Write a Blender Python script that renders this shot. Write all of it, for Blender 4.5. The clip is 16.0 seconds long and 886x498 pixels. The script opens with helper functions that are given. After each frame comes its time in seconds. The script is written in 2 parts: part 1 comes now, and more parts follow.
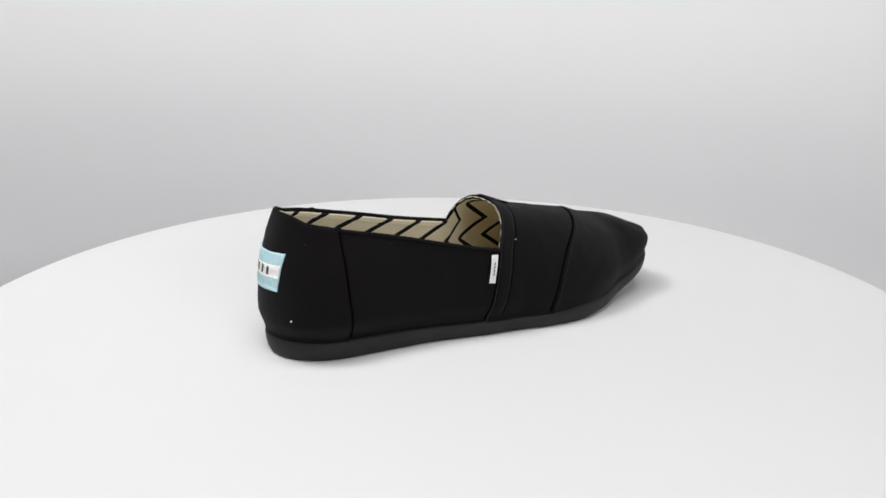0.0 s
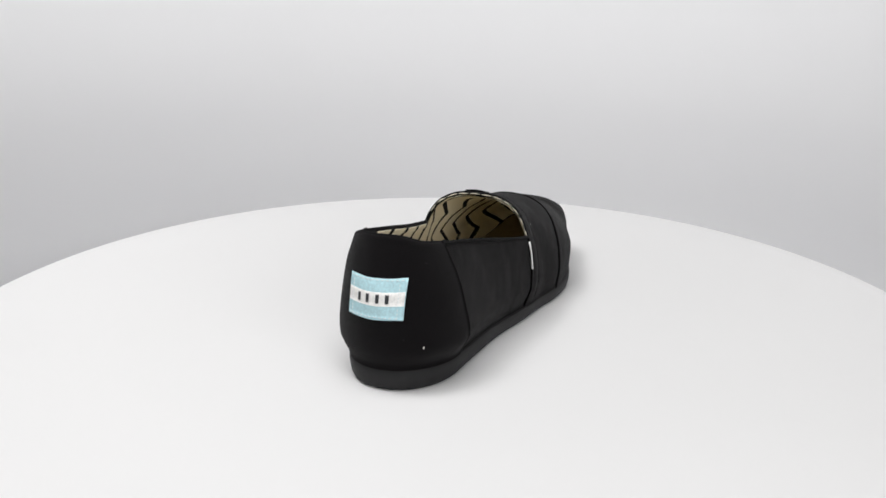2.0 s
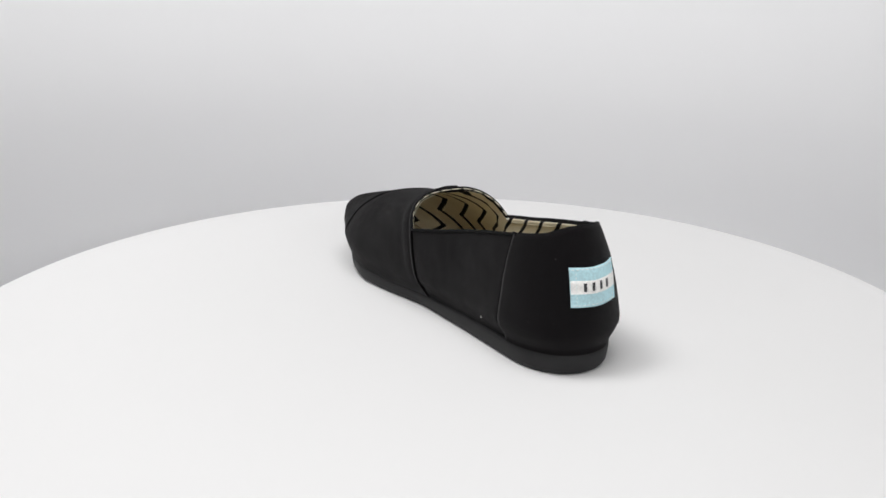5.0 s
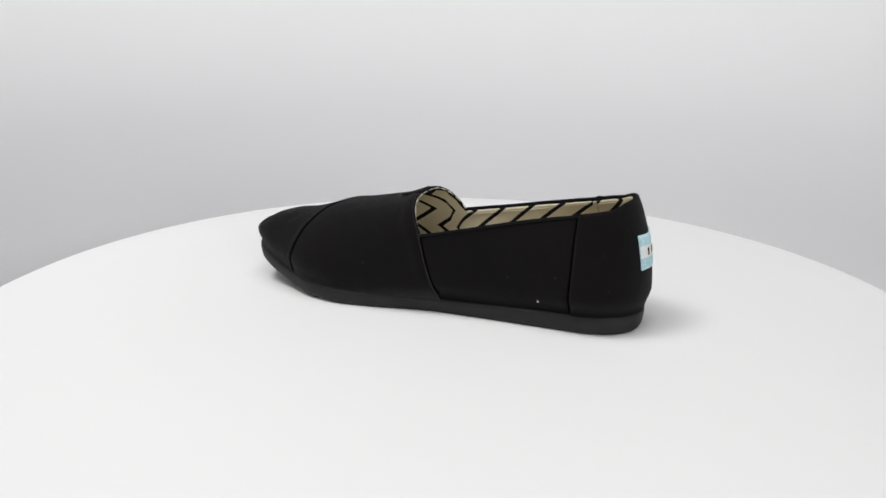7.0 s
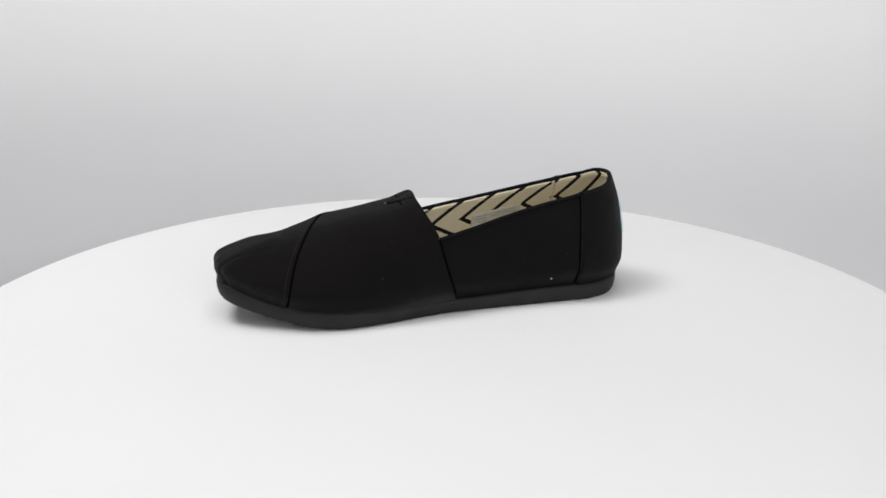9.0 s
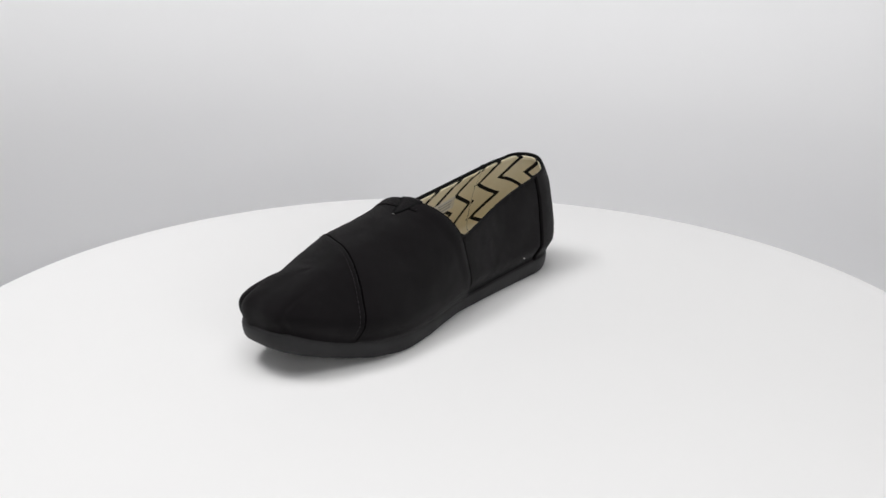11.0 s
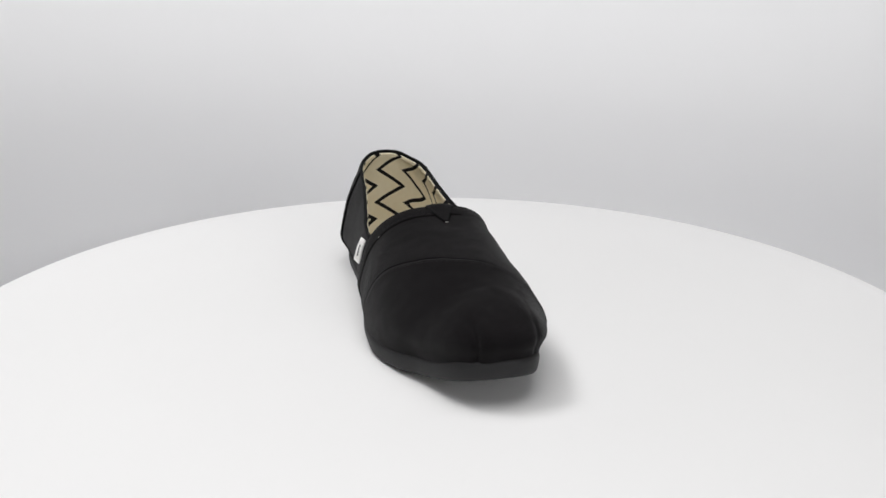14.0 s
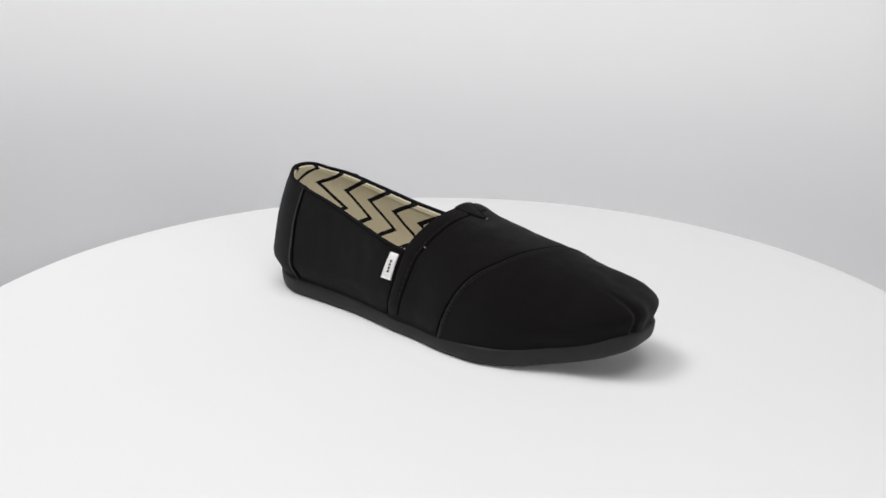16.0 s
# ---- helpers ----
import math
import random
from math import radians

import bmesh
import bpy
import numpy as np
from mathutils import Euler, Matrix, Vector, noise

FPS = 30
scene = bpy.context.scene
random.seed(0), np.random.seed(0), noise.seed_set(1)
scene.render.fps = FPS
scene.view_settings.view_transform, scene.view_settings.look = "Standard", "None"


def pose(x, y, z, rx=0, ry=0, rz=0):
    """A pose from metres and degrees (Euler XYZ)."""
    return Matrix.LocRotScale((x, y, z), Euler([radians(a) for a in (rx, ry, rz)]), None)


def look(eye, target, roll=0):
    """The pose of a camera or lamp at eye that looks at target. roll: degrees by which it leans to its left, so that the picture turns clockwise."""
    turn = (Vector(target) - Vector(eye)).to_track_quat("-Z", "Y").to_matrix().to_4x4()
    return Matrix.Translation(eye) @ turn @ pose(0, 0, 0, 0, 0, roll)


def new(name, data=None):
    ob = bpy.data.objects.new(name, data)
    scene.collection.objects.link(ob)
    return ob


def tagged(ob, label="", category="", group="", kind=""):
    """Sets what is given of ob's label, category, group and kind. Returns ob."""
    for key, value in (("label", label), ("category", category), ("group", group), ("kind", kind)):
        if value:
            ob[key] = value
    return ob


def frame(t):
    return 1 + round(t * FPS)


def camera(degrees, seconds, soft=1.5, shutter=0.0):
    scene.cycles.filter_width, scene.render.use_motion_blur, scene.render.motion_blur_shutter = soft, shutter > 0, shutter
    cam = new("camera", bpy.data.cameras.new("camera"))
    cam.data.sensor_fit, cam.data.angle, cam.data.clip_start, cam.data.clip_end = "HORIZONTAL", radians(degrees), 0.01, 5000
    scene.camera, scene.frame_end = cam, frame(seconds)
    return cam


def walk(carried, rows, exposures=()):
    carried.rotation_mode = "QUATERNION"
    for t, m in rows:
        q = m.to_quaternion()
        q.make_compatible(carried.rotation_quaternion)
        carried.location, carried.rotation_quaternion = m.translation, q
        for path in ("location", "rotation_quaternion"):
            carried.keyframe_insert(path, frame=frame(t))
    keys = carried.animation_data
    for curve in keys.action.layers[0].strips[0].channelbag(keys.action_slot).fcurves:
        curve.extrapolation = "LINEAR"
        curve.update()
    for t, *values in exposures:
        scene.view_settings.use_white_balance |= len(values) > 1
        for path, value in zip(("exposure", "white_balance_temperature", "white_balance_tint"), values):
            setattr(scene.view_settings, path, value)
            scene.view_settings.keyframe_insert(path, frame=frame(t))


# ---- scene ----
# ---------------------------------------------------------------- camera
cam = camera(56.61, 16.0, soft=1.6)
EYE = pose(0, -0.4603, 0.1835, 72.179, 0, 0.287) @ pose(0, 0, 0, 0, 0, 0.536)
walk(cam, [(0.0, EYE), (16.0, EYE)])

TURN = 18.435      # degrees a second, anticlockwise seen from above
HEADING = 26.457   # where the toe points at the start

# ---------------------------------------------------------------- light
world = bpy.data.worlds.new("studio_air")
scene.world = world
world.use_nodes = True
world.node_tree.nodes["Background"].inputs[0].default_value = (1.0, 0.99, 0.98, 1)
world.node_tree.nodes["Background"].inputs[1].default_value = 0.2
scene.view_settings.exposure = 0.0


def softbox(name, eye, target, w, h, watts, tint=(1, 1, 1)):
    lamp = bpy.data.lights.new(name, "AREA")
    lamp.shape, lamp.size, lamp.size_y, lamp.energy, lamp.color = "RECTANGLE", w, h, watts, tint
    ob = new(name, lamp)
    ob.matrix_world = look(eye, target)
    return ob


softbox("ceiling_softbox_light", (-0.09, -0.33, 1.05), (-0.05, -0.10, 0), 0.9, 0.9, 7.5)
softbox("key_softbox_light", (-0.44, -0.15, 0.98), (0, 0.03, 0.03), 0.30, 0.30, 3.8)
# added fill with no known source, evens out the backdrop's brightness
softbox("added_fill_light", (0.60, -1.10, 0.46), (-0.1, 0.2, 0.05), 0.6, 0.5, 4.1)


# ---------------------------------------------------------------- materials
class Nodes:
    """A short way to write node trees."""

    def __init__(self, name):
        self.mat = bpy.data.materials.new(name)
        self.mat.use_nodes = True
        self.tree = self.mat.node_tree
        self.bsdf = self.tree.nodes["Principled BSDF"]

    def add(self, kind, links=None, operation="", data_type=""):
        n = self.tree.nodes.new(kind)
        if operation:
            n.operation = operation
        if data_type:
            n.data_type = data_type
        for k, v in (links or {}).items():
            self.put(n.inputs[k], v)
        return n

    def put(self, socket, v):
        if isinstance(v, bpy.types.NodeSocket):
            self.tree.links.new(v, socket)
        else:
            socket.default_value = v

    def math(self, op, a, b=0.0, c=0.0):
        return self.add("ShaderNodeMath", {0: a, 1: b, 2: c}, operation=op).outputs[0]

    def mix(self, fac, a, b):
        n = self.add("ShaderNodeMix", data_type="RGBA")
        self.put(n.inputs[0], fac)
        self.put(n.inputs[6], a)
        self.put(n.inputs[7], b)
        return n.outputs[2]

    def coords(self, which="Object"):
        return self.add("ShaderNodeTexCoord").outputs[which]

    def noise(self, scale, detail=3.0, vec=None):
        return self.add("ShaderNodeTexNoise", {"Vector": vec or self.coords(), "Scale": scale, "Detail": detail}).outputs["Fac"]

    def bump(self, height, strength, dist):
        b = self.add("ShaderNodeBump", {"Height": height, "Strength": strength, "Distance": dist})
        self.put(self.bsdf.inputs["Normal"], b.outputs[0])


def rgb(r, g, b):
    return (r, g, b, 1.0)


def plain(name, c, rough, var=0.12, scale=60.0, bump=0.0, metal=0.0, spec=0.5):
    n = Nodes(name)
    v = n.noise(scale, 4.0)
    dark = rgb(*[x * (1 - var) for x in c])
    light = rgb(*[min(1, x * (1 + var)) for x in c])
    n.put(n.bsdf.inputs["Base Color"], n.mix(v, dark, light))
    n.put(n.bsdf.inputs["Roughness"], rough)
    n.put(n.bsdf.inputs["Metallic"], metal)
    n.put(n.bsdf.inputs["Specular IOR Level"], spec)
    if bump:
        n.bump(n.noise(scale * 12, 2.0), 0.4, bump)
    return n.mat


def canvas(name, c, rough=0.92, pitch=0.00055, spec=0.07, sheen=0.035, lint=0.0):
    """Plain-woven cloth: crossing threads in relief, with a little lint and fading."""
    n = Nodes(name)
    uv = n.add("ShaderNodeUVMap").outputs[0]
    s = n.add("ShaderNodeSeparateXYZ", {0: uv})
    wu = n.math("SINE", n.math("MULTIPLY", s.outputs[0], 2 * math.pi / pitch))
    wv = n.math("SINE", n.math("MULTIPLY", s.outputs[1], 2 * math.pi / pitch))
    weave = n.math("ADD", n.math("MULTIPLY", n.math("MULTIPLY", wu, wv), 0.25), 0.5)
    fade = n.noise(28.0, 4.0)
    grain = n.noise(900.0, 2.0)
    tone = n.math("ADD", n.math("MULTIPLY", fade, 0.55), n.math("MULTIPLY", grain, 0.45))
    col = n.mix(tone, rgb(*[x * 0.5 for x in c]), rgb(*[x * 1.7 for x in c]))
    if lint:
        dust = n.math("GREATER_THAN", n.noise(420.0, 1.0), 0.80)
        col = n.mix(n.math("MULTIPLY", dust, lint), col, rgb(0.3, 0.29, 0.28))
    n.put(n.bsdf.inputs["Base Color"], col)
    n.put(n.bsdf.inputs["Roughness"], rough)
    n.put(n.bsdf.inputs["Specular IOR Level"], spec)
    n.put(n.bsdf.inputs["Sheen Weight"], sheen)
    n.put(n.bsdf.inputs["Sheen Roughness"], 0.5)
    h = n.math("ADD", weave, n.math("MULTIPLY", fade, 1.5))
    n.bump(h, 0.5, 0.00025)
    return n.mat


def chevron_cloth(name):
    """Cream lining printed with black zigzag lines that run up the wall."""
    n = Nodes(name)
    uv = n.add("ShaderNodeUVMap").outputs[0]
    s = n.add("ShaderNodeSeparateXYZ", {0: uv})
    wob = n.noise(120.0, 2.0)
    u = n.math("ADD", s.outputs[0], n.math("MULTIPLY", n.math("SUBTRACT", wob, 0.5), 0.0012))
    tri = n.math("PINGPONG", n.math("ADD", s.outputs[1], ZIG["phase_v"]), ZIG["half"])
    shift = n.math("MULTIPLY", tri, ZIG["amp"] / ZIG["half"])
    w = n.math("ADD", n.math("SUBTRACT", u, shift), 1.0 + ZIG["phase_u"])
    f = n.math("FRACT", n.math("DIVIDE", w, ZIG["pitch"]))
    line = n.math("LESS_THAN", f, ZIG["ink"])
    cream = n.mix(n.noise(300.0, 3.0), rgb(0.82, 0.73, 0.53), rgb(0.89, 0.82, 0.64))
    n.put(n.bsdf.inputs["Base Color"], n.mix(line, cream, rgb(0.012, 0.011, 0.012)))
    n.put(n.bsdf.inputs["Roughness"], 0.9)
    n.put(n.bsdf.inputs["Specular IOR Level"], 0.15)
    wu = n.math("SINE", n.math("MULTIPLY", s.outputs[0], 2 * math.pi / 0.0006))
    wv = n.math("SINE", n.math("MULTIPLY", s.outputs[1], 2 * math.pi / 0.0006))
    n.bump(n.math("MULTIPLY", wu, wv), 0.3, 0.0002)
    return n.mat


ZIG = dict(pitch=0.02003, half=0.0125, amp=0.0185, ink=0.22, phase_u=0.0030, phase_v=-0.001)
BLACK_CANVAS = canvas("black_canvas", (0.0050, 0.0042, 0.0048), lint=0.06, sheen=0.085)
BLACK_BINDING = canvas("black_binding", (0.008, 0.008, 0.0085), pitch=0.0009)
LINING = chevron_cloth("zigzag_lining")
INSOLE = canvas("tan_insole_cloth", (0.35, 0.29, 0.18))
BLUE_TAPE = canvas("pale_blue_tape", (0.47, 0.69, 0.745), pitch=0.0007, lint=0.0)
WHITE_TAPE = canvas("white_tape", (0.80, 0.79, 0.77), pitch=0.0007)
CREAM_TAPE = canvas("cream_binding", (0.66, 0.61, 0.50), pitch=0.0008)
THREAD_BLACK = plain("black_thread", (0.0065, 0.006, 0.0065), 0.7, 0.3, 800)
# black thread again, lightened to look as if it caught the light
THREAD_LIT = plain("lit_black_thread", (0.0135, 0.012, 0.013), 0.7, 0.3, 800)
# darker than the cloth: stands in for shade in seam gaps
SEAM_SHADE = plain("seam_shade_black", (0.003, 0.0027, 0.003), 1.0, 0.3, 800, spec=0.0)
THREAD_PALE = plain("pale_thread", (0.78, 0.84, 0.85), 0.75, 0.2, 800)
THREAD_WHITE = plain("white_thread", (0.8, 0.78, 0.72), 0.75, 0.2, 800)
INK = plain("black_ink", (0.03, 0.03, 0.035), 0.7, 0.2, 500)
GREY_INK = plain("grey_ink", (0.36, 0.35, 0.33), 0.7, 0.1, 300)
RUBBER = plain("black_rubber", (0.016, 0.0156, 0.0165), 0.6, 0.5, 70, bump=0.00015, spec=0.28)
FILM = plain("pale_size_sticker", (0.66, 0.62, 0.54), 0.5, 0.15, 200)
WHITE_BOARD = plain("matt_white_board", (0.85, 0.843, 0.842), 0.75, 0.015, 6, bump=0.00005, spec=0.3)
PAPER = plain("white_backdrop_paper", (0.80, 0.798, 0.808), 0.9, 0.02, 4, bump=0.00005, spec=0.2)

# grey of the added enclosure, sets how much light it bounces back
ROOM = plain("dim_grey_paint", (0.40, 0.40, 0.40), 0.9, 0.05, 3)

# ---------------------------------------------------------------- mesh helpers
def mesh_from(name, verts, faces, mat, uvs=None, smooth=True):
    me = bpy.data.meshes.new(name)
    me.from_pydata([tuple(v) for v in verts], [], faces)
    me.materials.append(mat)
    if uvs is not None:
        lay = me.uv_layers.new(name="UVMap")
        for loop in me.loops:
            lay.data[loop.index].uv = uvs[loop.vertex_index]
    if smooth:
        for p in me.polygons:
            p.use_smooth = True
    me.update()
    return me


def part(name, me, parent, label=""):
    ob = new(name, me)
    ob.parent = parent
    if label:
        tagged(ob, label)
    return ob


def merged(me, dist=1e-5):
    bm = bmesh.new()
    bm.from_mesh(me)
    bmesh.ops.remove_doubles(bm, verts=bm.verts, dist=dist)
    bmesh.ops.recalc_face_normals(bm, faces=bm.faces)
    bm.to_mesh(me)
    bm.free()
    return me


def grid_sheet(name, rows, mat, thick=0.0, uvs=None, closed=False):
    """A sheet through rows of points; with thick, rows is a function of the offset and both skins and rims are built."""
    def faces_for(nr, nc, base, flip):
        out = []
        for i in range(nr - 1 + (1 if closed else 0)):
            for j in range(nc - 1):
                a, b = i * nc + j, ((i + 1) % nr) * nc + j
                q = (base + a, base + b, base + b + 1, base + a + 1)
                out.append(q[::-1] if flip else q)
        return out

    if not thick:
        nr, nc = len(rows), len(rows[0])
        return mesh_from(name, [v for r in rows for v in r], faces_for(nr, nc, 0, False), mat, uvs)
    outer, inner = rows(thick), rows(0.0)
    nr, nc = len(outer), len(outer[0])
    n = nr * nc
    verts = [v for r in outer for v in r] + [v for r in inner for v in r]
    faces = faces_for(nr, nc, 0, False) + faces_for(nr, nc, n, True)
    rim = [i * nc for i in range(nr)], [i * nc + nc - 1 for i in range(nr)], list(range(nc)), [(nr - 1) * nc + j for j in range(nc)]
    for k, line in enumerate(rim):
        if closed and k > 1:
            continue
        for a, b in zip(line, line[1:]):
            faces.append((a, b, n + b, n + a))
        if closed:
            faces.append((line[-1], line[0], n + line[0], n + line[-1]))
    return mesh_from(name, verts, faces, mat, (list(uvs) + list(uvs)) if uvs else None)


def tube(name, pts, radius, mat, sides=8, closed=False, flat=1.0):
    """A round cord along points."""
    verts, faces = [], []
    n = len(pts)
    pts = [Vector(p) for p in pts]
    for i, p in enumerate(pts):
        a = pts[(i - 1) % n] if (closed or i) else p
        b = pts[(i + 1) % n] if (closed or i < n - 1) else p
        d = (b - a).normalized()
        e1 = d.cross(Vector((0, 0, 1)))
        if e1.length < 1e-4:
            e1 = d.cross(Vector((0, 1, 0)))
        e1.normalize()
        e2 = d.cross(e1)
        for k in range(sides):
            t = 2 * math.pi * k / sides
            verts.append(p + e1 * radius * flat * math.cos(t) + e2 * radius * math.sin(t))
    for i in range(n if closed else n - 1):
        for k in range(sides):
            a, b = i * sides, ((i + 1) % n) * sides
            faces.append((a + k, a + (k + 1) % sides, b + (k + 1) % sides, b + k))
    if not closed:
        faces.append(tuple(range(sides))[::-1])
        faces.append(tuple((n - 1) * sides + k for k in range(sides)))
    me = mesh_from(name, verts, faces, mat)
    return merged(me, 1e-7)


def dashes(name, pts, mat, dash=0.0022, gap=0.0012, radius=0.00016):
    """Stitches: short cords one after another along a line of points, as one seam."""
    pts = [Vector(p) for p in pts]
    dist = [0.0]
    for a, b in zip(pts, pts[1:]):
        dist.append(dist[-1] + (b - a).length)

    def at(d):
        for i in range(len(pts) - 1):
            if d <= dist[i + 1]:
                t = (d - dist[i]) / max(1e-9, dist[i + 1] - dist[i])
                return pts[i].lerp(pts[i + 1], t)
        return pts[-1]

    verts, faces, d = [], [], 0.0
    while d + dash < dist[-1]:
        line = [at(d), at(d + dash * 0.5), at(d + dash)]
        ax = (line[2] - line[0]).normalized()
        e1 = ax.cross(Vector((0.3, 0.2, 0.93))).normalized()
        e2 = ax.cross(e1)
        base = len(verts)
        for p, r in zip(line, (0.5, 1.0, 0.5)):
            for k in range(6):
                t = k * math.pi / 3
                verts.append(p + (e1 * math.cos(t) + e2 * math.sin(t)) * radius * r)
        for s in range(2):
            for k in range(6):
                a = base + s * 6
                faces.append((a + k, a + (k + 1) % 6, a + 6 + (k + 1) % 6, a + 6 + k))
        faces.append(tuple(base + k for k in range(6))[::-1])
        faces.append(tuple(base + 12 + k for k in range(6)))
        d += dash + gap
    return mesh_from(name, verts, faces, mat)


# ---------------------------------------------------------------- the form of the shoe (millimetres in, metres out)
def curve(table):
    """Smooth interpolation (monotone cubic) through (x, y) pairs."""
    xs, ys = [p[0] for p in table], [p[1] for p in table]
    d = [(ys[i + 1] - ys[i]) / (xs[i + 1] - xs[i]) for i in range(len(xs) - 1)]
    m = [d[0]] + [0.0 if a * b <= 0 else 2 * a * b / (a + b) for a, b in zip(d, d[1:])] + [d[-1]]

    def f(x):
        if x <= xs[0]:
            return ys[0]
        if x >= xs[-1]:
            return ys[-1]
        i = max(k for k in range(len(xs) - 1) if xs[k] <= x)
        h = xs[i + 1] - xs[i]
        t = (x - xs[i]) / h
        return ((2 * t**3 - 3 * t * t + 1) * ys[i] + (t**3 - 2 * t * t + t) * h * m[i]
                + (3 * t * t - 2 * t**3) * ys[i + 1] + (t**3 - t * t) * h * m[i + 1])
    return f


X0, X1 = -78.0, 97.0                       # heel centre, toe centre
BACK, TIP = 37.5, 38.0                     # from those centres to the heel's back and the toe's tip
MIDDLE = curve([(-78, -18), (0, -17.5), (20, -15.5), (40, -13.5), (60, -11.5), (80, -8.5), (97, -5)])
UP_R = curve([(-78, 34), (-40, 32.5), (0, 35), (20, 37.5), (40, 41.5), (60, 43.2), (80, 41), (97, 36)])
UP_L = curve([(-78, 31), (-40, 32), (0, 37), (20, 38.5), (40, 40), (60, 41), (80, 37.5), (97, 29.5)])
SO_R = curve([(-78, 28.5), (-40, 28.5), (0, 33), (20, 36.5), (40, 41.3), (60, 43), (80, 39.6), (97, 34)])
SO_L = curve([(-78, 25.8), (-40, 28), (0, 31), (20, 33.5), (40, 37), (60, 38.8), (80, 34.6), (97, 25.4)])
RIDGE = curve([(-115, 87), (-78, 87), (-40, 84), (0, 75), (19, 64.8), (30, 61.0), (47, 57.2), (71, 52.6), (97, 46.4)])
TOPLINE = curve([(-116, 74), (-106, 73.0), (-97, 68.9), (-85, 66.4), (-52, 59.6), (-20, 52.1), (0, 47.8), (9, 46)])
FEATHER = curve([(-116, 9.8), (-78, 9.0), (-50, 8.4), (-20, 7.2), (0, 6.9), (30, 6.8), (45, 7.3), (62, 8.3), (78, 9.4), (92, 11.6), (106, 14.6), (117, 18.0), (129, 22.2), (139, 24.2)])
BOTTOM = curve([(-116, -1.0), (-108, -1.5), (55, -1.5), (80, 0.3), (97, 3.5), (115, 8.5), (128, 13), (139, 17)])
THROAT = curve([(9, 46), (11, 50.5), (15, 59.8), (18, 63.9), (19.5, 65.0)])


def station(u):
    """Round the shoe: u 0-1 along the right side from heel to toe, 1-2 round the toe, 2-3 back along the left, 3-4 round the heel.
    Gives the section's middle, its way outwards, the radii of upper and sole, and whether it lies in a round end."""
    u %= 4
    if u <= 1 or 2 <= u <= 3:
        t = u if u <= 1 else 3 - u
        x = X0 + (X1 - X0) * t
        right = u <= 1
        return (x, MIDDLE(x)), (0, -1 if right else 1), (UP_R if right else UP_L)(x), (SO_R if right else SO_L)(x), 0.0
    toe = u < 2
    a = (u - 1) * math.pi - math.pi / 2 if toe else (u - 3) * math.pi + math.pi / 2
    nx, ny = math.cos(a), math.sin(a)
    x = X1 if toe else X0
    side_up = (UP_R if ny < 0 else UP_L)(x)
    side_so = (SO_R if ny < 0 else SO_L)(x)
    fwd_up, fwd_so = (TIP, TIP - 3.6) if toe else (BACK, BACK - 3.0)
    e = (3.0 if ny < 0 else 2.4) if toe else 2.05

    def radius(f, s):
        return ((abs(nx) / f) ** e + (abs(ny) / s) ** e) ** (-1 / e)
    # the toe goes on tapering as the sides do
    lean = (0.37 if ny < 0 else -0.28) * ny * ny * nx if toe else 0.0
    return (x, MIDDLE(x)), (nx, ny + lean), radius(fwd_up, side_up), radius(fwd_so, side_so), abs(nx) if toe else -abs(nx)


def u_of(x, right):
    t = (x - X0) / (X1 - X0)
    return t if right else 3 - t


def section(u, alpha, off=0.0):
    """A point of the upper in millimetres. alpha: 0 at the sole to pi/2 at the ridge. off: outwards."""
    (ox, oy), (nx, ny), ru, rs, end = station(u)
    xf = ox + nx * ru
    zf = FEATHER(xf)
    n = 2.25 + (1.7 * end * end if end > 0 else 0.0)
    if ny > 0 and end == 0:
        # fuller shoulder on the inner side of the throat
        n += 1.1 * math.exp(-((ox - 14) / 30) ** 2)

    def at(al):
        c, s = max(0.0, math.cos(al)), max(0.0, math.sin(al))
        rho, zz = c ** (2 / n), s ** (2 / n)
        r = ru * rho
        top = RIDGE(ox + min(0.0, nx) * ru)
        if end > 0:
            top -= 0.23 * r * nx
        elif end < 0:
            top += 7.0 * nx * nx
        if ny < 0 and ox < 0:
            top -= 6.0 * ny * ny * min(1.0, -ox / 50)
        z = zf + (top - zf) * zz
        k = min(1.0, (z - zf) / 13.0)
        r -= (ru - rs + 0.6) * (1 - k * k * (3 - 2 * k))
        if ny < 0 and ox < -10:
            # the outer heel leans inwards above
            r -= 3.8 * -ny * min(1.0, (-10 - ox) / 68) * min(1.0, max(0.0, (z - 22) / 40))
        return r, z
    r, z = at(alpha)
    x, y = ox + nx * r, oy + ny * r
    off += 0.45 * noise.noise((x / 17, y / 17, z / 13)) + 0.2 * noise.noise((x / 6, y / 6, z / 6 + 9))
    if ox > 60:
        # the toe's cloth hangs out over the sole
        off += 1.9 * min(1.0, (ox - 60) / 30) * ny * ny * math.exp(-((z - zf - 12) / 9) ** 2)
    if end > 0 and alpha < 1.2:
        # two sewn darts at the front of the toe
        fall = min(1.0, max(0.0, (1.15 - alpha) / 0.5))
        off -= fall * 1.5 * math.exp(-((y + 19.5) / 1.1) ** 2) + fall * 0.7 * math.exp(-((y - 9.0) / 1.2) ** 2)
        off += fall * 0.9 * math.exp(-((y + 14.0) / 4.0) ** 2)
    if off:
        e = 0.004
        r1, z1 = at(max(0.0, alpha - e))
        r2, z2 = at(min(math.pi / 2, alpha + e))
        dr, dz = r2 - r1, z2 - z1
        ln = math.hypot(dr, dz) or 1.0
        r, z = max(0.0, r + off * dz / ln), z - off * dr / ln
    return ox + nx * r, oy + ny * r, z


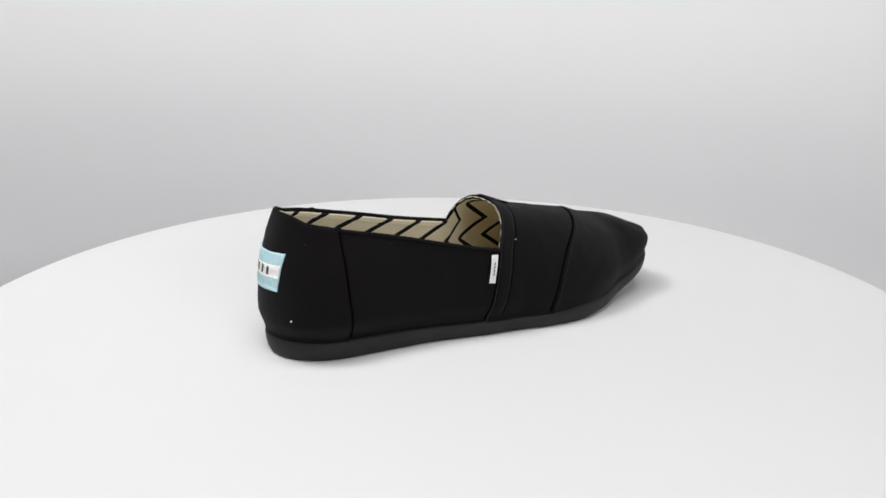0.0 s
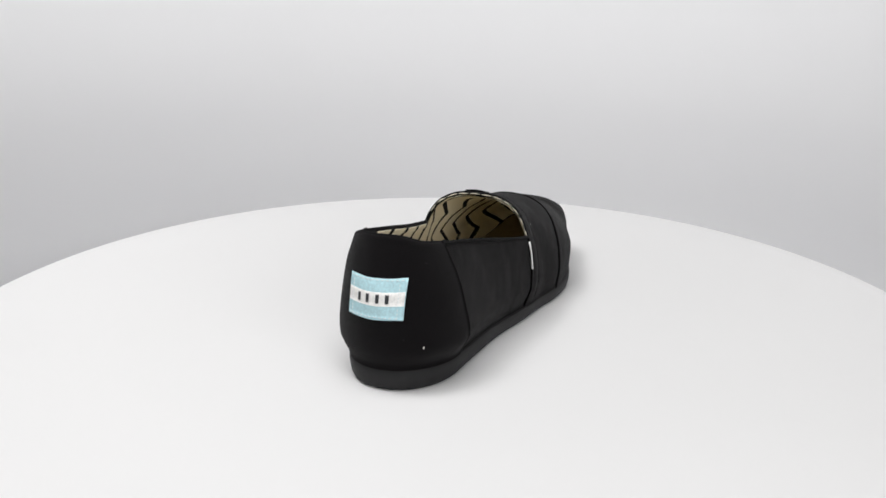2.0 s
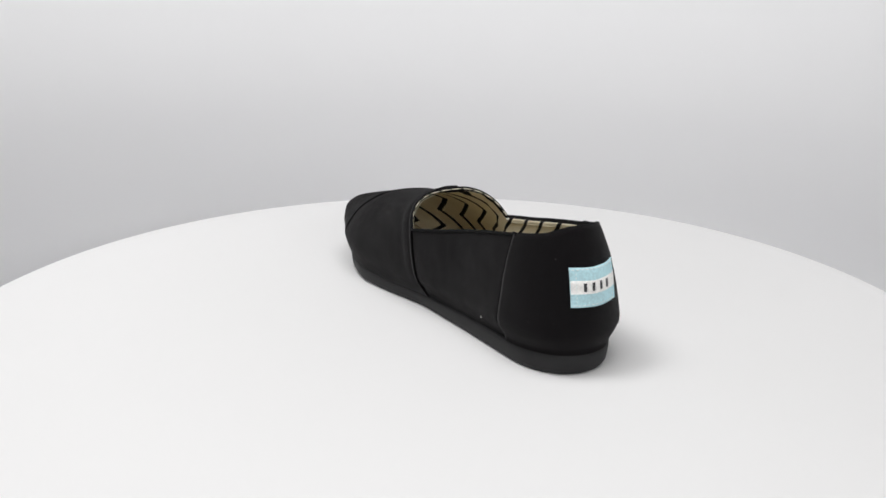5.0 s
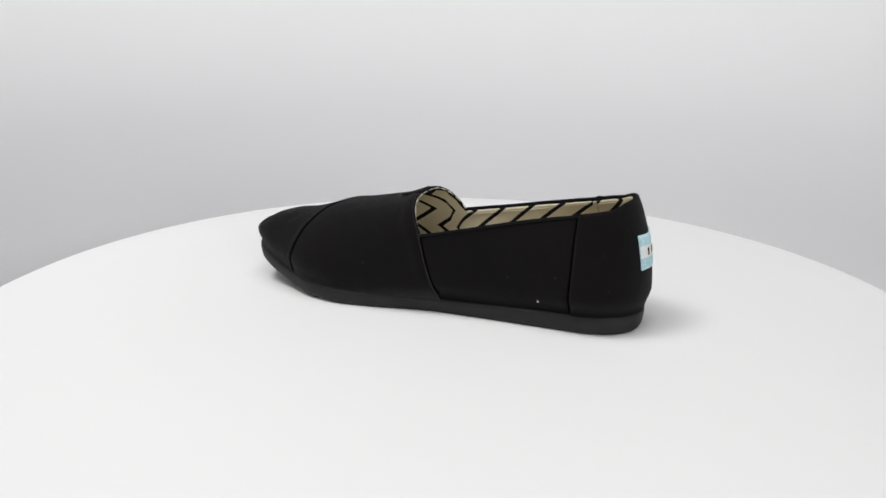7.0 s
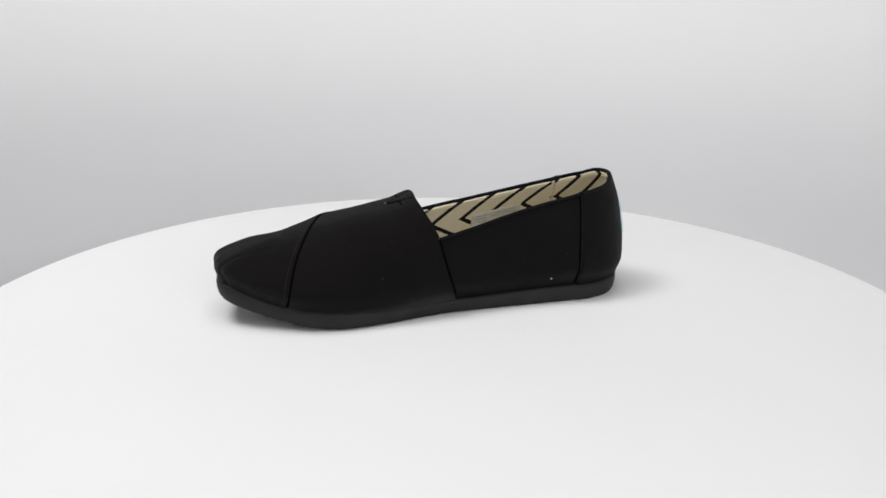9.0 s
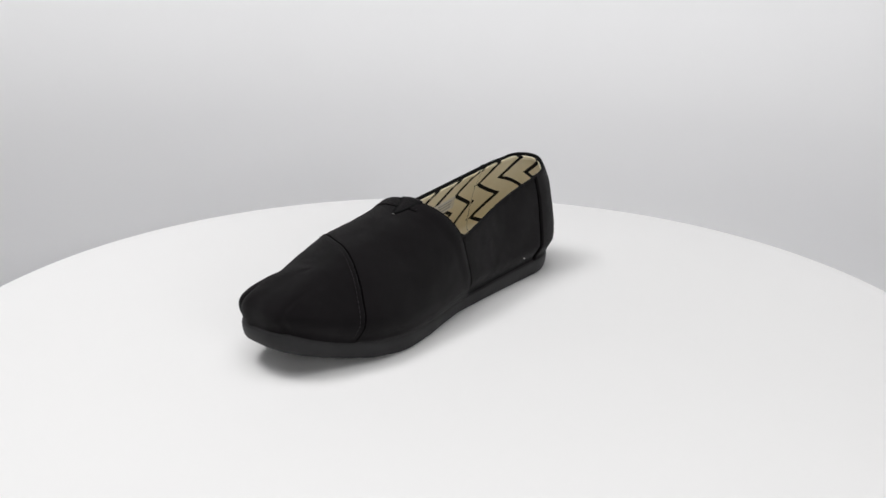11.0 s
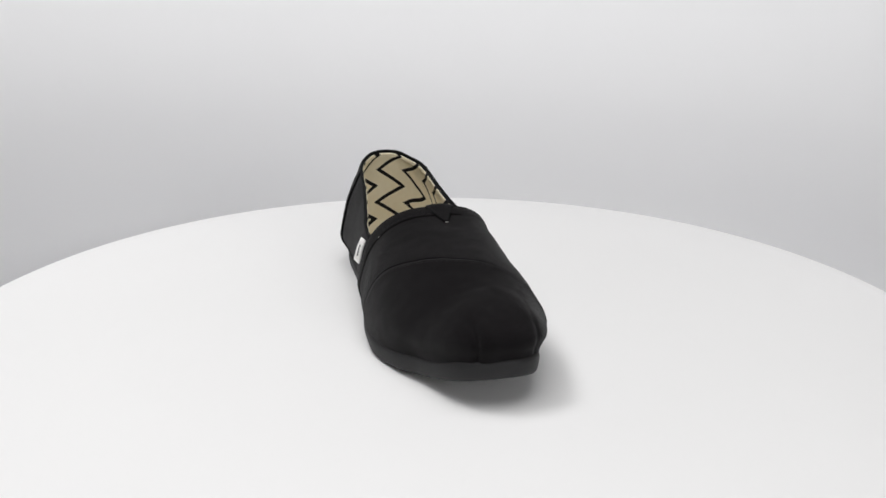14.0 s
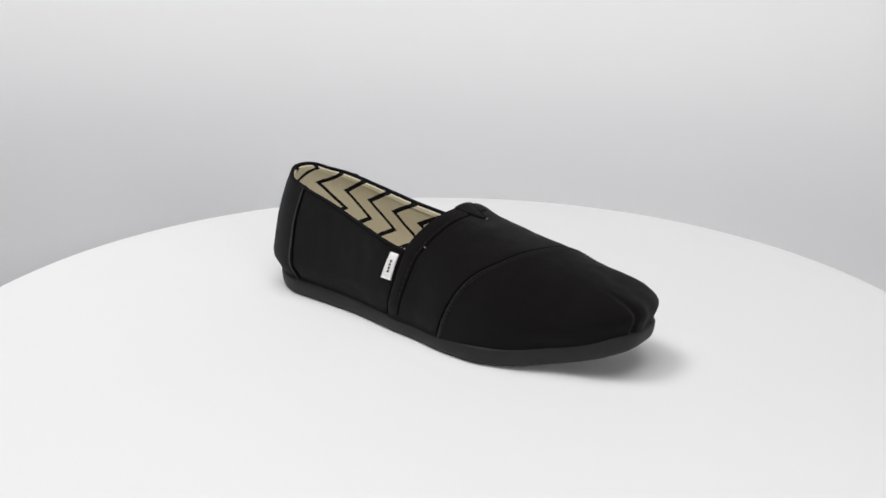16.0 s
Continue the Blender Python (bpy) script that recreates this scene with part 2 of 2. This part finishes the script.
def alpha_at_height(u, z):
    lo, hi = 0.0, math.pi / 2
    for _ in range(26):
        mid = (lo + hi) / 2
        if section(u, mid)[2] < z:
            lo = mid
        else:
            hi = mid
    return (lo + hi) / 2


def alpha_end(u):
    """Where the opening's edge cuts the section."""
    (ox, _), (nx, _), ru, _, end = station(u)
    x = ox + nx * ru * 0.75
    if end > 0 or (end == 0 and ox >= 19.5):
        return math.pi / 2
    return alpha_at_height(u, TOPLINE(x) if x < 9 else THROAT(x))


def m(p):
    return Vector((p[0] / 1000, p[1] / 1000, p[2] / 1000))


def seam_back(alpha, right):
    """The x of the vamp's back edge: side seam below, throat above."""
    lo = -3.0 if not right else -1.0
    x = 9.0
    for _ in range(12):
        z = section(u_of(x, right), alpha)[2]
        if z < 46:
            t = max(0.0, (z - 9.5) / 36.5)
            x = lo + (9 - lo) * t ** 0.8
        else:
            x = min(19.5, 9 + max(0.0, (z - 46) / 19.0) ** 1.15 * 10.5)
    return x


TOE_SEAM = curve([(-1, 38), (-0.6, 51), (-0.3, 66), (0, 76), (0.3, 84), (0.6, 90), (1, 95)])


def lerp(a, b, t):
    return a + (b - a) * t


def spread(a, b, n):
    return [a + (b - a) * i / (n - 1) for i in range(n)]


def make_shoe():
    shoe = new("slip_on_shoe")
    tagged(shoe, "black canvas slip-on shoe with zigzag lining on white turntable", "shoe")

    # sole: bottom with a rounded lower edge, an upright wall and a flat top
    N = 168
    loops = []
    for k, (inset, hz) in enumerate([(30, 0.0), (12, 0.0), (3.8, 0.0), (2.0, 0.05), (1.0, 0.2), (0.3, 0.5), (0.0, 0.8), (0.25, 0.95), (1.2, 1.0), (5.0, 1.0)]):
        ring = []
        for i in range(N):
            (ox, oy), (nx, ny), ru, rs, end = station(4 * i / N)
            r = max(1.0, rs + 0.9 - inset)
            x = ox + nx * r
            zb, zt = BOTTOM(ox + nx * rs), FEATHER(ox + nx * ru) + 0.4
            ring.append(m((x, oy + ny * r, lerp(zb, zt, hz) if k > 1 else BOTTOM(x))))
        loops.append(ring)
    verts = [v for r in loops for v in r]
    faces = []
    for k in range(len(loops) - 1):
        for i in range(N):
            j = (i + 1) % N
            faces.append((k * N + i, k * N + j, (k + 1) * N + j, (k + 1) * N + i))
    faces.append(tuple(range(N))[::-1])
    part("sole", merged(mesh_from("sole", verts, faces, RUBBER)), shoe, "black rubber sole with toe spring")

    # insole
    ring = [m((lambda s: (s[0][0] + s[1][0] * max(1, s[3] - 2.5), s[0][1] + s[1][1] * max(1, s[3] - 2.5), FEATHER(s[0][0] + s[1][0] * s[2]) + 1.5))(station(4 * i / N))) for i in range(N)]
    mid = [m((lambda s: (s[0][0] + s[1][0] * 8, s[0][1] + s[1][1] * 8, FEATHER(s[0][0]) + 0.6))(station(4 * i / N))) for i in range(N)]
    verts = ring + mid
    faces = [(i, (i + 1) % N, N + (i + 1) % N, N + i) for i in range(N)] + [tuple(N + i for i in range(N))]
    part("insole", merged(mesh_from("insole", verts, faces, INSOLE, [(v.x, v.y) for v in verts])), shoe, "tan cloth insole")

    # lining all round
    us = [4 * i / 260 for i in range(260)]
    cols = 22
    arc = 0.0
    rows, uvs, lining_arc = [], [], []
    prev = None
    for u in us:
        ae = alpha_end(u)
        row = [m(section(u, lerp(0.02, ae - 0.01, j / (cols - 1)), -1.5)) for j in range(cols)]
        if prev:
            arc += (row[cols // 2] - prev).length
        prev = row[cols // 2]
        lining_arc.append(arc)
        for j in range(cols):
            uvs.append((arc, (TOPLINE(row[j].x * 1000) / 1000 - row[j].z) + 0.05))
        rows.append(row)
    me = grid_sheet("lining", rows, LINING, uvs=uvs, closed=True)
    part("lining", merged(me, 2e-5), shoe, "cream lining printed with black zigzags")

    # panels of the upper
    def quarter(right):
        xs = spread(-86, 9, 60)

        def rows(off):
            out = []
            for x in xs:
                if x >= X0:
                    u = u_of(x, right)
                else:
                    t = (X0 - x) / 60.0
                    u = (4 - t * 0.5) if right else 3 + t * 0.5
                ae = alpha_end(u)
                out.append([m(section(u, lerp(0.0, ae, j / 23), off * 1000 - 1.0)) for j in range(24)])
            return out if right else out[::-1]
        r = rows(0.001)
        return grid_sheet("quarter", rows, BLACK_CANVAS, 0.001, [(v.x, v.z) for row in r for v in row])

    part("quarter", quarter(True), shoe)
    part("quarter", quarter(False), shoe)

    def heel_rows(off):
        out = []
        for i in range(49):
            row = []
            for j in range(24):
                a = j / 23
                ur, ul = HEEL_R(a), HEEL_L(a)
                u = lerp(ul, ur, i / 48)
                row.append(m(section(u, lerp(0.0, alpha_end(u), a), off * 1000 + 0.1)))
            out.append(row)
        return out
    r = heel_rows(0.001)
    part("heel_panel", grid_sheet("heel_panel", heel_rows, BLACK_CANVAS, 0.001, [(v.y, v.z) for row in r for v in row]), shoe)

    def sigma_point(sig, x, off):
        """A point across the vamp: sig -1 at the right edge, 0 on the ridge, 1 at the left edge."""
        right = sig <= 0
        return section(u_of(x, right), (1 - abs(sig)) * math.pi / 2, off)

    sigs = spread(-1, 1, 73)

    def vamp_rows(off):
        out = []
        for i in range(40):
            row = []
            for s in sigs:
                xa = seam_back((1 - abs(s)) * math.pi / 2, s <= 0)
                x = xa + (TOE_SEAM(s) + 2.0 - xa) * (0.55 * i / 39 + 0.45 * (i / 39) ** 2)
                roll = 0.55 * math.sin(math.pi * min(1.0, (x - xa) / 8.0)) ** 0.7 if abs(s) < 0.97 else 0.0
                row.append(m(sigma_point(s, x, off * 1000 - 0.1 + roll)))
            out.append(row)
        return out[::-1]
    r = vamp_rows(0.0011)
    part("vamp_panel", grid_sheet("vamp_panel", vamp_rows, BLACK_CANVAS, 0.0011, [(v.x, v.y + v.z) for row in r for v in row]), shoe)

    def toe_rows(off):
        out = []
        for i in [0] + list(range(161)) + [160]:
            edge_row = len(out) in (0, 162)
            row = []
            for j in range(41):
                a = j / 40 * math.pi / 2
                s = 1 - j / 40
                ur, ul = u_of(TOE_SEAM(-s), True), u_of(TOE_SEAM(s), False)
                t = i / 160
                # even steps on the sides, dense round the tip
                if t < 0.15:
                    u = lerp(ur, 1.0, t / 0.15)
                elif t > 0.85:
                    u = lerp(2.0, ul, (t - 0.85) / 0.15)
                else:
                    u = 1 + (t - 0.15) / 0.7
                x = section(u, a)[0]
                d = max(0.0, x - TOE_SEAM(-s if i < 80 else s))
                row.append(m(section(u, a, -0.6 if edge_row else off * 1000 - 0.7 + 1.2 * math.exp(-d / 7))))
            out.append(row)
        return out
    me = grid_sheet("toe_panel", toe_rows(0.001), BLACK_CANVAS, uvs=[(v.x, v.y + v.z) for row in toe_rows(0.001) for v in row])
    part("toe_panel", merged(me, 2e-5), shoe)

    # bound edge of the opening
    edge = []
    for i in range(120):
        u = lerp(u_of(8.5, False), 4 + u_of(8.5, True), i / 119)
        edge.append(m(section(u, alpha_end(u), 0.2)))
    part("topline_binding", tube("topline_binding", edge, 0.0009, BLACK_BINDING), shoe)

    def hem_rows(off):
        return [[m(section(u, lerp(max(0.1, ae - 0.055), ae - 0.008, j / 3), -1.55 - off * 1000 * (1 - 0.5 * (j == 3)))) for j in range(4)] for u, ae in hem_us]
    hem_us = [(u, alpha_end(u)) for u in (lerp(u_of(6.0, False), 4 + u_of(6.0, True), i / 159) for i in range(160))]
    r = hem_rows(0.0)
    arcs = []
    for u, _ in hem_us:
        k = u % 4 * 65
        a, b = lining_arc[int(k) % 260], lining_arc[(int(k) + 1) % 260]
        arcs.append(lerp(a, b, k % 1) if b > a else a)
    hem_uvs = [(arcs[k], TOPLINE(v.x * 1000) / 1000 - v.z + 0.05) for k, row in enumerate(r) for v in row]
    part("lining_hem", grid_sheet("lining_hem", hem_rows, LINING, 0.0005, hem_uvs), shoe, "folded cream hem along the lining's top")
    edge = [m(sigma_point(s, seam_back((1 - abs(s)) * math.pi / 2, s <= 0) - 0.2, 0.1)) for s in sigs if section(u_of(seam_back((1 - abs(s)) * math.pi / 2, s <= 0), s <= 0), (1 - abs(s)) * math.pi / 2)[2] > 45]
    part("throat_binding", tube("throat_binding", edge, 0.0008, BLACK_BINDING), shoe)
    inner = [v + Vector((-0.0007, 0, -0.0004)) for v in edge]
    part("throat_stitching", dashes("throat_stitching", inner, CREAM_TAPE, 0.0062, 0.0012, 0.00042), shoe, "cream thread stitches on the throat edge")

    # seams: near-black cords standing for the shade behind the lapped edges, and rows of stitches
    line = [m(sigma_point(s, TOE_SEAM(s) + 2.2, 1.45)) for s in spread(-0.98, 0.98, 90)]
    part("toe_seam", tube("toe_seam", [m(sigma_point(s, TOE_SEAM(s) - 0.75, 0.85)) for s in spread(-0.985, 0.985, 90)], 0.0007, SEAM_SHADE), shoe)
    part("toe_stitching", dashes("toe_stitching", line, THREAD_LIT, 0.0015, 0.0010, 0.00016), shoe)
    for right in (True, False):
        line = []
        for a in spread(0.02, 1.2, 40):
            xb = seam_back(a, right)
            p = section(u_of(xb - 0.7, right), a, 0.25)
            if p[2] < 45.5:
                line.append(m(p))
        part("side_seam", tube("side_seam", line, 0.0005, SEAM_SHADE), shoe)
        line = []
        for j in range(30):
            a = 0.02 + 0.95 * j / 29
            u = (HEEL_R(a) + 0.011 if HEEL_R(a) < 3.99 else HEEL_R(a) - 4 + 0.011) if right else HEEL_L(a) - 0.011
            line.append(m(section(u, alpha_end(u) * a, 0.35)))
        part("heel_seam", tube("heel_seam", line, 0.0004, SEAM_SHADE), shoe)

    # hem of the throat: a sewn line behind the edge
    def hem(d, off, lo=-0.97, hi=0.15):
        out = []
        for s in spread(lo, hi, 60):
            xb = seam_back((1 - abs(s)) * math.pi / 2, s <= 0)
            out.append(m(sigma_point(s, xb + d, off)))
        return out
    # near-black cord stands for shade in the groove behind the hem
    part("hem_seam", tube("hem_seam", hem(8.0, 0.95), 0.0004, SEAM_SHADE), shoe)
    part("hem_stitching", dashes("hem_stitching", hem(6.6, 1.6), THREAD_BLACK), shoe)

    # V-shaped gusset in the middle of the throat: cloth between two raised lips that meet in a bar of thread
    def on_top(x, y, off):
        right = y <= MIDDLE(x)
        lo, hi = 0.3, math.pi / 2
        for _ in range(24):
            mid = (lo + hi) / 2
            if abs(section(u_of(x, right), mid)[1] - MIDDLE(x)) > abs(y - MIDDLE(x)):
                lo = mid
            else:
                hi = mid
        return m(section(u_of(x, right), hi, off))

    def arm(t, right):
        return lerp(19.0 if right else 18.6, 34.5, t), lerp(-17.2 if right else -2.6, -9.3, t)

    def gusset_rows(off):
        out = []
        for t in spread(0, 0.97, 12):
            (xr, yr), (xl, yl) = arm(t, True), arm(t, False)
            out.append([on_top(lerp(xr, xl, k), lerp(yr, yl, k), 1.0 + 0.5 * math.sin(math.pi * k) * (1 - t) + off * 1000) for k in spread(0, 1, 11)])
        return out
    r = gusset_rows(0.0006)
    gusset = part("throat_gusset", grid_sheet("throat_gusset", gusset_rows, BLACK_CANVAS, 0.0006, [(v.x, v.y) for row in r for v in row]), shoe)
    for right in (True, False):
        out = -1 if right else 1
        lip = [on_top(arm(t, right)[0], arm(t, right)[1], 1.35 - 0.2 * t) for t in spread(0.05, 0.98, 14)]
        part("gusset_lip", tube("gusset_lip", lip, 0.0007, BLACK_BINDING), gusset)
        # near-black line painted as the shade beside the lip
        gap = [on_top(arm(t, right)[0], arm(t, right)[1] + out * 1.0, 1.2) for t in spread(0.08, 1.0, 14)]
        part("gusset_seam", tube("gusset_seam", gap, 0.0003, SEAM_SHADE), gusset)
    # the tack's grey puts the light on the thread into its colour
    bar = [on_top(34.8 + 0.3 * abs(k), -9.3 + 0.9 * k, 1.4) for k in (-1, 0, 1)]
    part("gusset_tack", tube("gusset_tack", bar, 0.0002, GREY_INK, 6), gusset, "short thread tack, grey as if lit")

    # folded white tag in the right side seam
    def tag_rows(off):
        out = []
        for i in range(8):
            a = i / 7
            row = []
            for j in range(10):
                b = j / 9
                x = lerp(lerp(-1.7, 2.9, a), lerp(1.8, 6.2, a), b)
                z = lerp(lerp(30.6, 29.6, a), lerp(44.4, 44.0, a), b)
                u = u_of(x, True)
                row.append(m(section(u, alpha_at_height(u, z), 1.0 + (1 - a) * lerp(2.7, 1.2, b) + off * 1000)))
            out.append(row)
        return out
    r = tag_rows(0.0007)
    tag = part("side_tag", grid_sheet("side_tag", tag_rows, WHITE_TAPE, 0.0007, [(v.x, v.z) for row in r for v in row]), shoe, "small white folded tag")

    def tag_bar(b0, b1):
        def rows(off):
            out = []
            for a in (0.42, 0.52, 0.62):
                row = []
                for b in spread(b0, b1, 4):
                    x = lerp(lerp(-1.7, 2.9, a), lerp(1.8, 6.2, a), b)
                    z = lerp(lerp(30.6, 29.6, a), lerp(44.4, 44.0, a), b)
                    u = u_of(x, True)
                    row.append(m(section(u, alpha_at_height(u, z), 1.0 + (1 - a) * lerp(2.7, 1.2, b) + 0.78 + off * 1000)))
                out.append(row)
            return out
        return grid_sheet("dark_bar", rows, INK, 0.0001)
    for k in range(4):
        part("dark_bar", tag_bar(0.26 + 0.13 * k, 0.35 + 0.13 * k), tag)

    # bits of white thread and lint on the canvas
    for right, x, z in ((True, 19.9, 49.1), (False, -61.1, 16.5)):
        u = u_of(x, right)
        c = m(section(u, alpha_at_height(u, z), 1.1))
        d = Vector((0.0004, 0.0, 0.0003))
        part("loose_thread", tube("loose_thread", [c - d, c, c + d], 0.00025, THREAD_WHITE, 6), shoe)

    # pale size sticker on the inside of the right wall
    def sticker_rows(off):
        out = []
        for x in spread(-58, -26, 14):
            row = []
            for k in range(5):
                u = u_of(x, True)
                row.append(m(section(u, alpha_at_height(u, TOPLINE(x) - lerp(21, 12, k / 4)), -1.9 - off * 1000)))
            out.append(row)
        return out
    sticker = part("size_sticker", grid_sheet("size_sticker", sticker_rows, FILM, 0.0001), shoe, "pale size sticker on the lining")

    def sticker_bar(xa, xb, low):
        def rows(off):
            return [[m(section(u_of(x, True), alpha_at_height(u_of(x, True), TOPLINE(x) - low + h), -2.06 - off * 1000)) for h in (-0.45, 0.45)] for x in spread(xa, xb, 8)]
        return grid_sheet("grey_bar", rows, GREY_INK, 0.00005)
    for xa, xb, low in ((-55, -42, 14.2), (-55, -39, 16.4), (-55, -44, 18.6), (-36, -29, 14.2), (-36, -29, 16.4), (-36, -30, 18.6)):
        part("grey_bar", sticker_bar(xa, xb, low), sticker)

    def on_heel(y, z, off):
        """A point of the heel's back at a sideways place and a height."""
        u = 3.5
        lo, hi = 3.0, 4.0
        for _ in range(26):
            u = (lo + hi) / 2
            if section(u, alpha_at_height(u, z))[1] > y:
                lo = u
            else:
                hi = u
        return m(section(u, alpha_at_height(u, z), off))

    def heel_patch(name, y0, y1, z0, z1, off, thick, mat, ny=25, nz=8):
        def rows(o):
            return [[on_heel(y, z + 0.6 * math.cos((y - y0) / (y1 - y0) * 2 * math.pi) * 0.3, off + o * 1000) for z in spread(z0, z1, nz)] for y in spread(y0, y1, ny)]
        r = rows(thick)
        return grid_sheet(name, rows, mat, thick, [(v.y, v.z) for row in r for v in row])

    c = on_heel(-41.4, 22.7, 1.1)
    part("loose_thread", tube("loose_thread", [c - d, c, c + d], 0.0003, THREAD_WHITE, 6), shoe)
    tab = part("heel_label", heel_patch("heel_label", -6.4, -33.2, 35.9, 54.8, 1.0, 0.0006, BLUE_TAPE), shoe, "pale blue woven heel label with white stripe")
    part("white_stripe", heel_patch("white_stripe", -6.6, -33.0, 42.3, 48.7, 1.62, 0.0001, WHITE_TAPE, nz=4), tab)
    for y in (-13.0, -17.3, -21.9, -26.1):
        w = 1.5
        part("dark_bar", heel_patch("dark_bar", y + w / 2, y - w / 2, 43.5, 47.5, 1.74, 0.0001, INK, 4, 3), tab)
    box = [(y, 53.9) for y in spread(-7.2, -32.6, 20)]
    part("label_stitching", dashes("label_stitching", [on_heel(y, z, 1.75) for y, z in box], THREAD_PALE, 0.0016, 0.0008, 0.00026), tab)
    box = [(y, 36.9) for y in spread(-7.2, -32.6, 20)]
    part("label_stitching", dashes("label_stitching", [on_heel(y, z, 1.75) for y, z in box], THREAD_PALE, 0.0016, 0.0008, 0.00026), tab)
    for y in (-9.0, -30.6):
        part("label_stitching", dashes("label_stitching", [on_heel(y, z, 1.75) for z in spread(36.4, 53.4, 14)], THREAD_PALE, 0.0012, 0.0007, 0.0002), tab)

    # folded ends of the heel panel at the opening, and frayed thread at the throat's corner
    for u in (3.975, 3.02):
        c = m(section(u, alpha_end(u), 0.5))
        part("fold_end", tube("fold_end", [c + Vector((-0.0022, 0, -0.0002)), c + Vector((-0.0008, 0, 0.0006)), c + Vector((0.0010, 0, 0.0005)), c + Vector((0.0024, 0, -0.0006))], 0.0007, BLACK_CANVAS), shoe)
    u = u_of(7.0, True)
    c = m(section(u, alpha_end(u), -1.4))
    for k in range(3):
        a = c + Vector((-0.0012 * k, 0.0004 * k, -0.0012 + 0.0005 * k))
        part("loose_thread", tube("loose_thread", [a, a + Vector((-0.0010, 0.0008, 0.0006)), a + Vector((-0.0020, 0.0006, -0.0004))], 0.00028, THREAD_WHITE, 6), shoe)
    return shoe


HEEL_R = curve([(0, 3.995), (0.5, 3.985), (1, 3.975)])
HEEL_L = curve([(0, 3.01), (0.5, 3.015), (1, 3.02)])


# ---------------------------------------------------------------- the setting
def turned(name, profile, mat, steps=160, closed_top=True):
    """A body of revolution round z through (radius, z) pairs."""
    verts, faces = [], []
    for r, z in profile:
        for k in range(steps):
            a = 2 * math.pi * k / steps
            verts.append((r * math.cos(a), r * math.sin(a), z))
    for i in range(len(profile) - 1):
        for k in range(steps):
            a, b = i * steps, (i + 1) * steps
            faces.append((a + k, b + k, b + (k + 1) % steps, a + (k + 1) % steps))
    if closed_top:
        faces.append(tuple(range(steps))[::-1])
        faces.append(tuple((len(profile) - 1) * steps + k for k in range(steps)))
    me = mesh_from(name, verts, faces, mat)
    return merged(me, 1e-7)


def make_setting():
    top = [(0.02, 0.0), (0.17, 0.0)] + [(0.17 + 0.128 * t, -0.0090 * t * t) for t in spread(0.1, 1, 12)]
    rim = [(0.2995, -0.0098), (0.300, -0.011), (0.300, -0.0175), (0.2985, -0.0185), (0.05, -0.0185)]
    disc = new("turntable")
    tagged(disc, "large round matt white turntable with shallow domed top", "turntable")
    part("plate", turned("plate", (top + rim)[::-1], WHITE_BOARD), disc)
    part("hub", turned("hub", [(0.03, -0.0995), (0.11, -0.0995), (0.112, -0.0985), (0.112, -0.0190), (0.03, -0.0190)], WHITE_BOARD, 64), disc)

    # one sheet of paper: floor, cove and upright back, open towards the camera
    R, C, Z = 0.405, 0.03, -0.100
    prof = [(0.012, Z), (0.2, Z), (R - C, Z)] + [(R - C + C * math.sin(a), Z + C - C * math.cos(a)) for a in spread(0.05, math.pi / 2, 8)] + [(R, 0.06), (R, 0.22), (R + 0.003, 0.222), (R + 0.006, 0.22), (R + 0.006, Z)]
    steps = 120
    rows = []
    for k in range(steps + 1):
        a = radians(-4 + 188 * k / steps)
        rows.append([Vector((r * math.cos(a), r * math.sin(a), z)) for r, z in prof])
    wall = new("wall_backdrop", grid_sheet("wall_backdrop", rows, PAPER))
    tagged(wall, "seamless curved white studio backdrop", "backdrop", kind="structure")
    floor = new("floor", turned("floor", [(0.01, -0.102), (1.6, -0.102), (1.6, -0.120), (0.01, -0.120)][::-1], PAPER, 96))
    tagged(floor, "white table top under the turntable", "floor", kind="structure")
    # unseen enclosure, added to keep the camera side dim
    back = new("wall_room", turned("wall_room", [(1.5, -0.102), (1.5, 1.3), (1.52, 1.3), (1.52, -0.102)][::-1], ROOM, 96, closed_top=False))
    tagged(back, "unseen dim grey wall added round the studio to limit bounced light", "wall", kind="structure")
    ceil = new("ceiling", turned("ceiling", [(0.01, 1.32), (1.52, 1.32), (1.52, 1.3), (0.01, 1.3)][::-1], ROOM, 96))
    tagged(ceil, "unseen dim grey ceiling added above the studio to limit bounced light", "ceiling", kind="structure")
    return disc


disc = make_setting()
shoe = make_shoe()


def motions():
    times = [0.5 * i for i in range(33)]
    walk(shoe, [(t, pose(0, 0, 0.0015, 0, 0, HEADING + TURN * t)) for t in times])
    walk(disc, [(t, pose(0, 0, 0, 0, 0, HEADING + TURN * t)) for t in times])


motions()
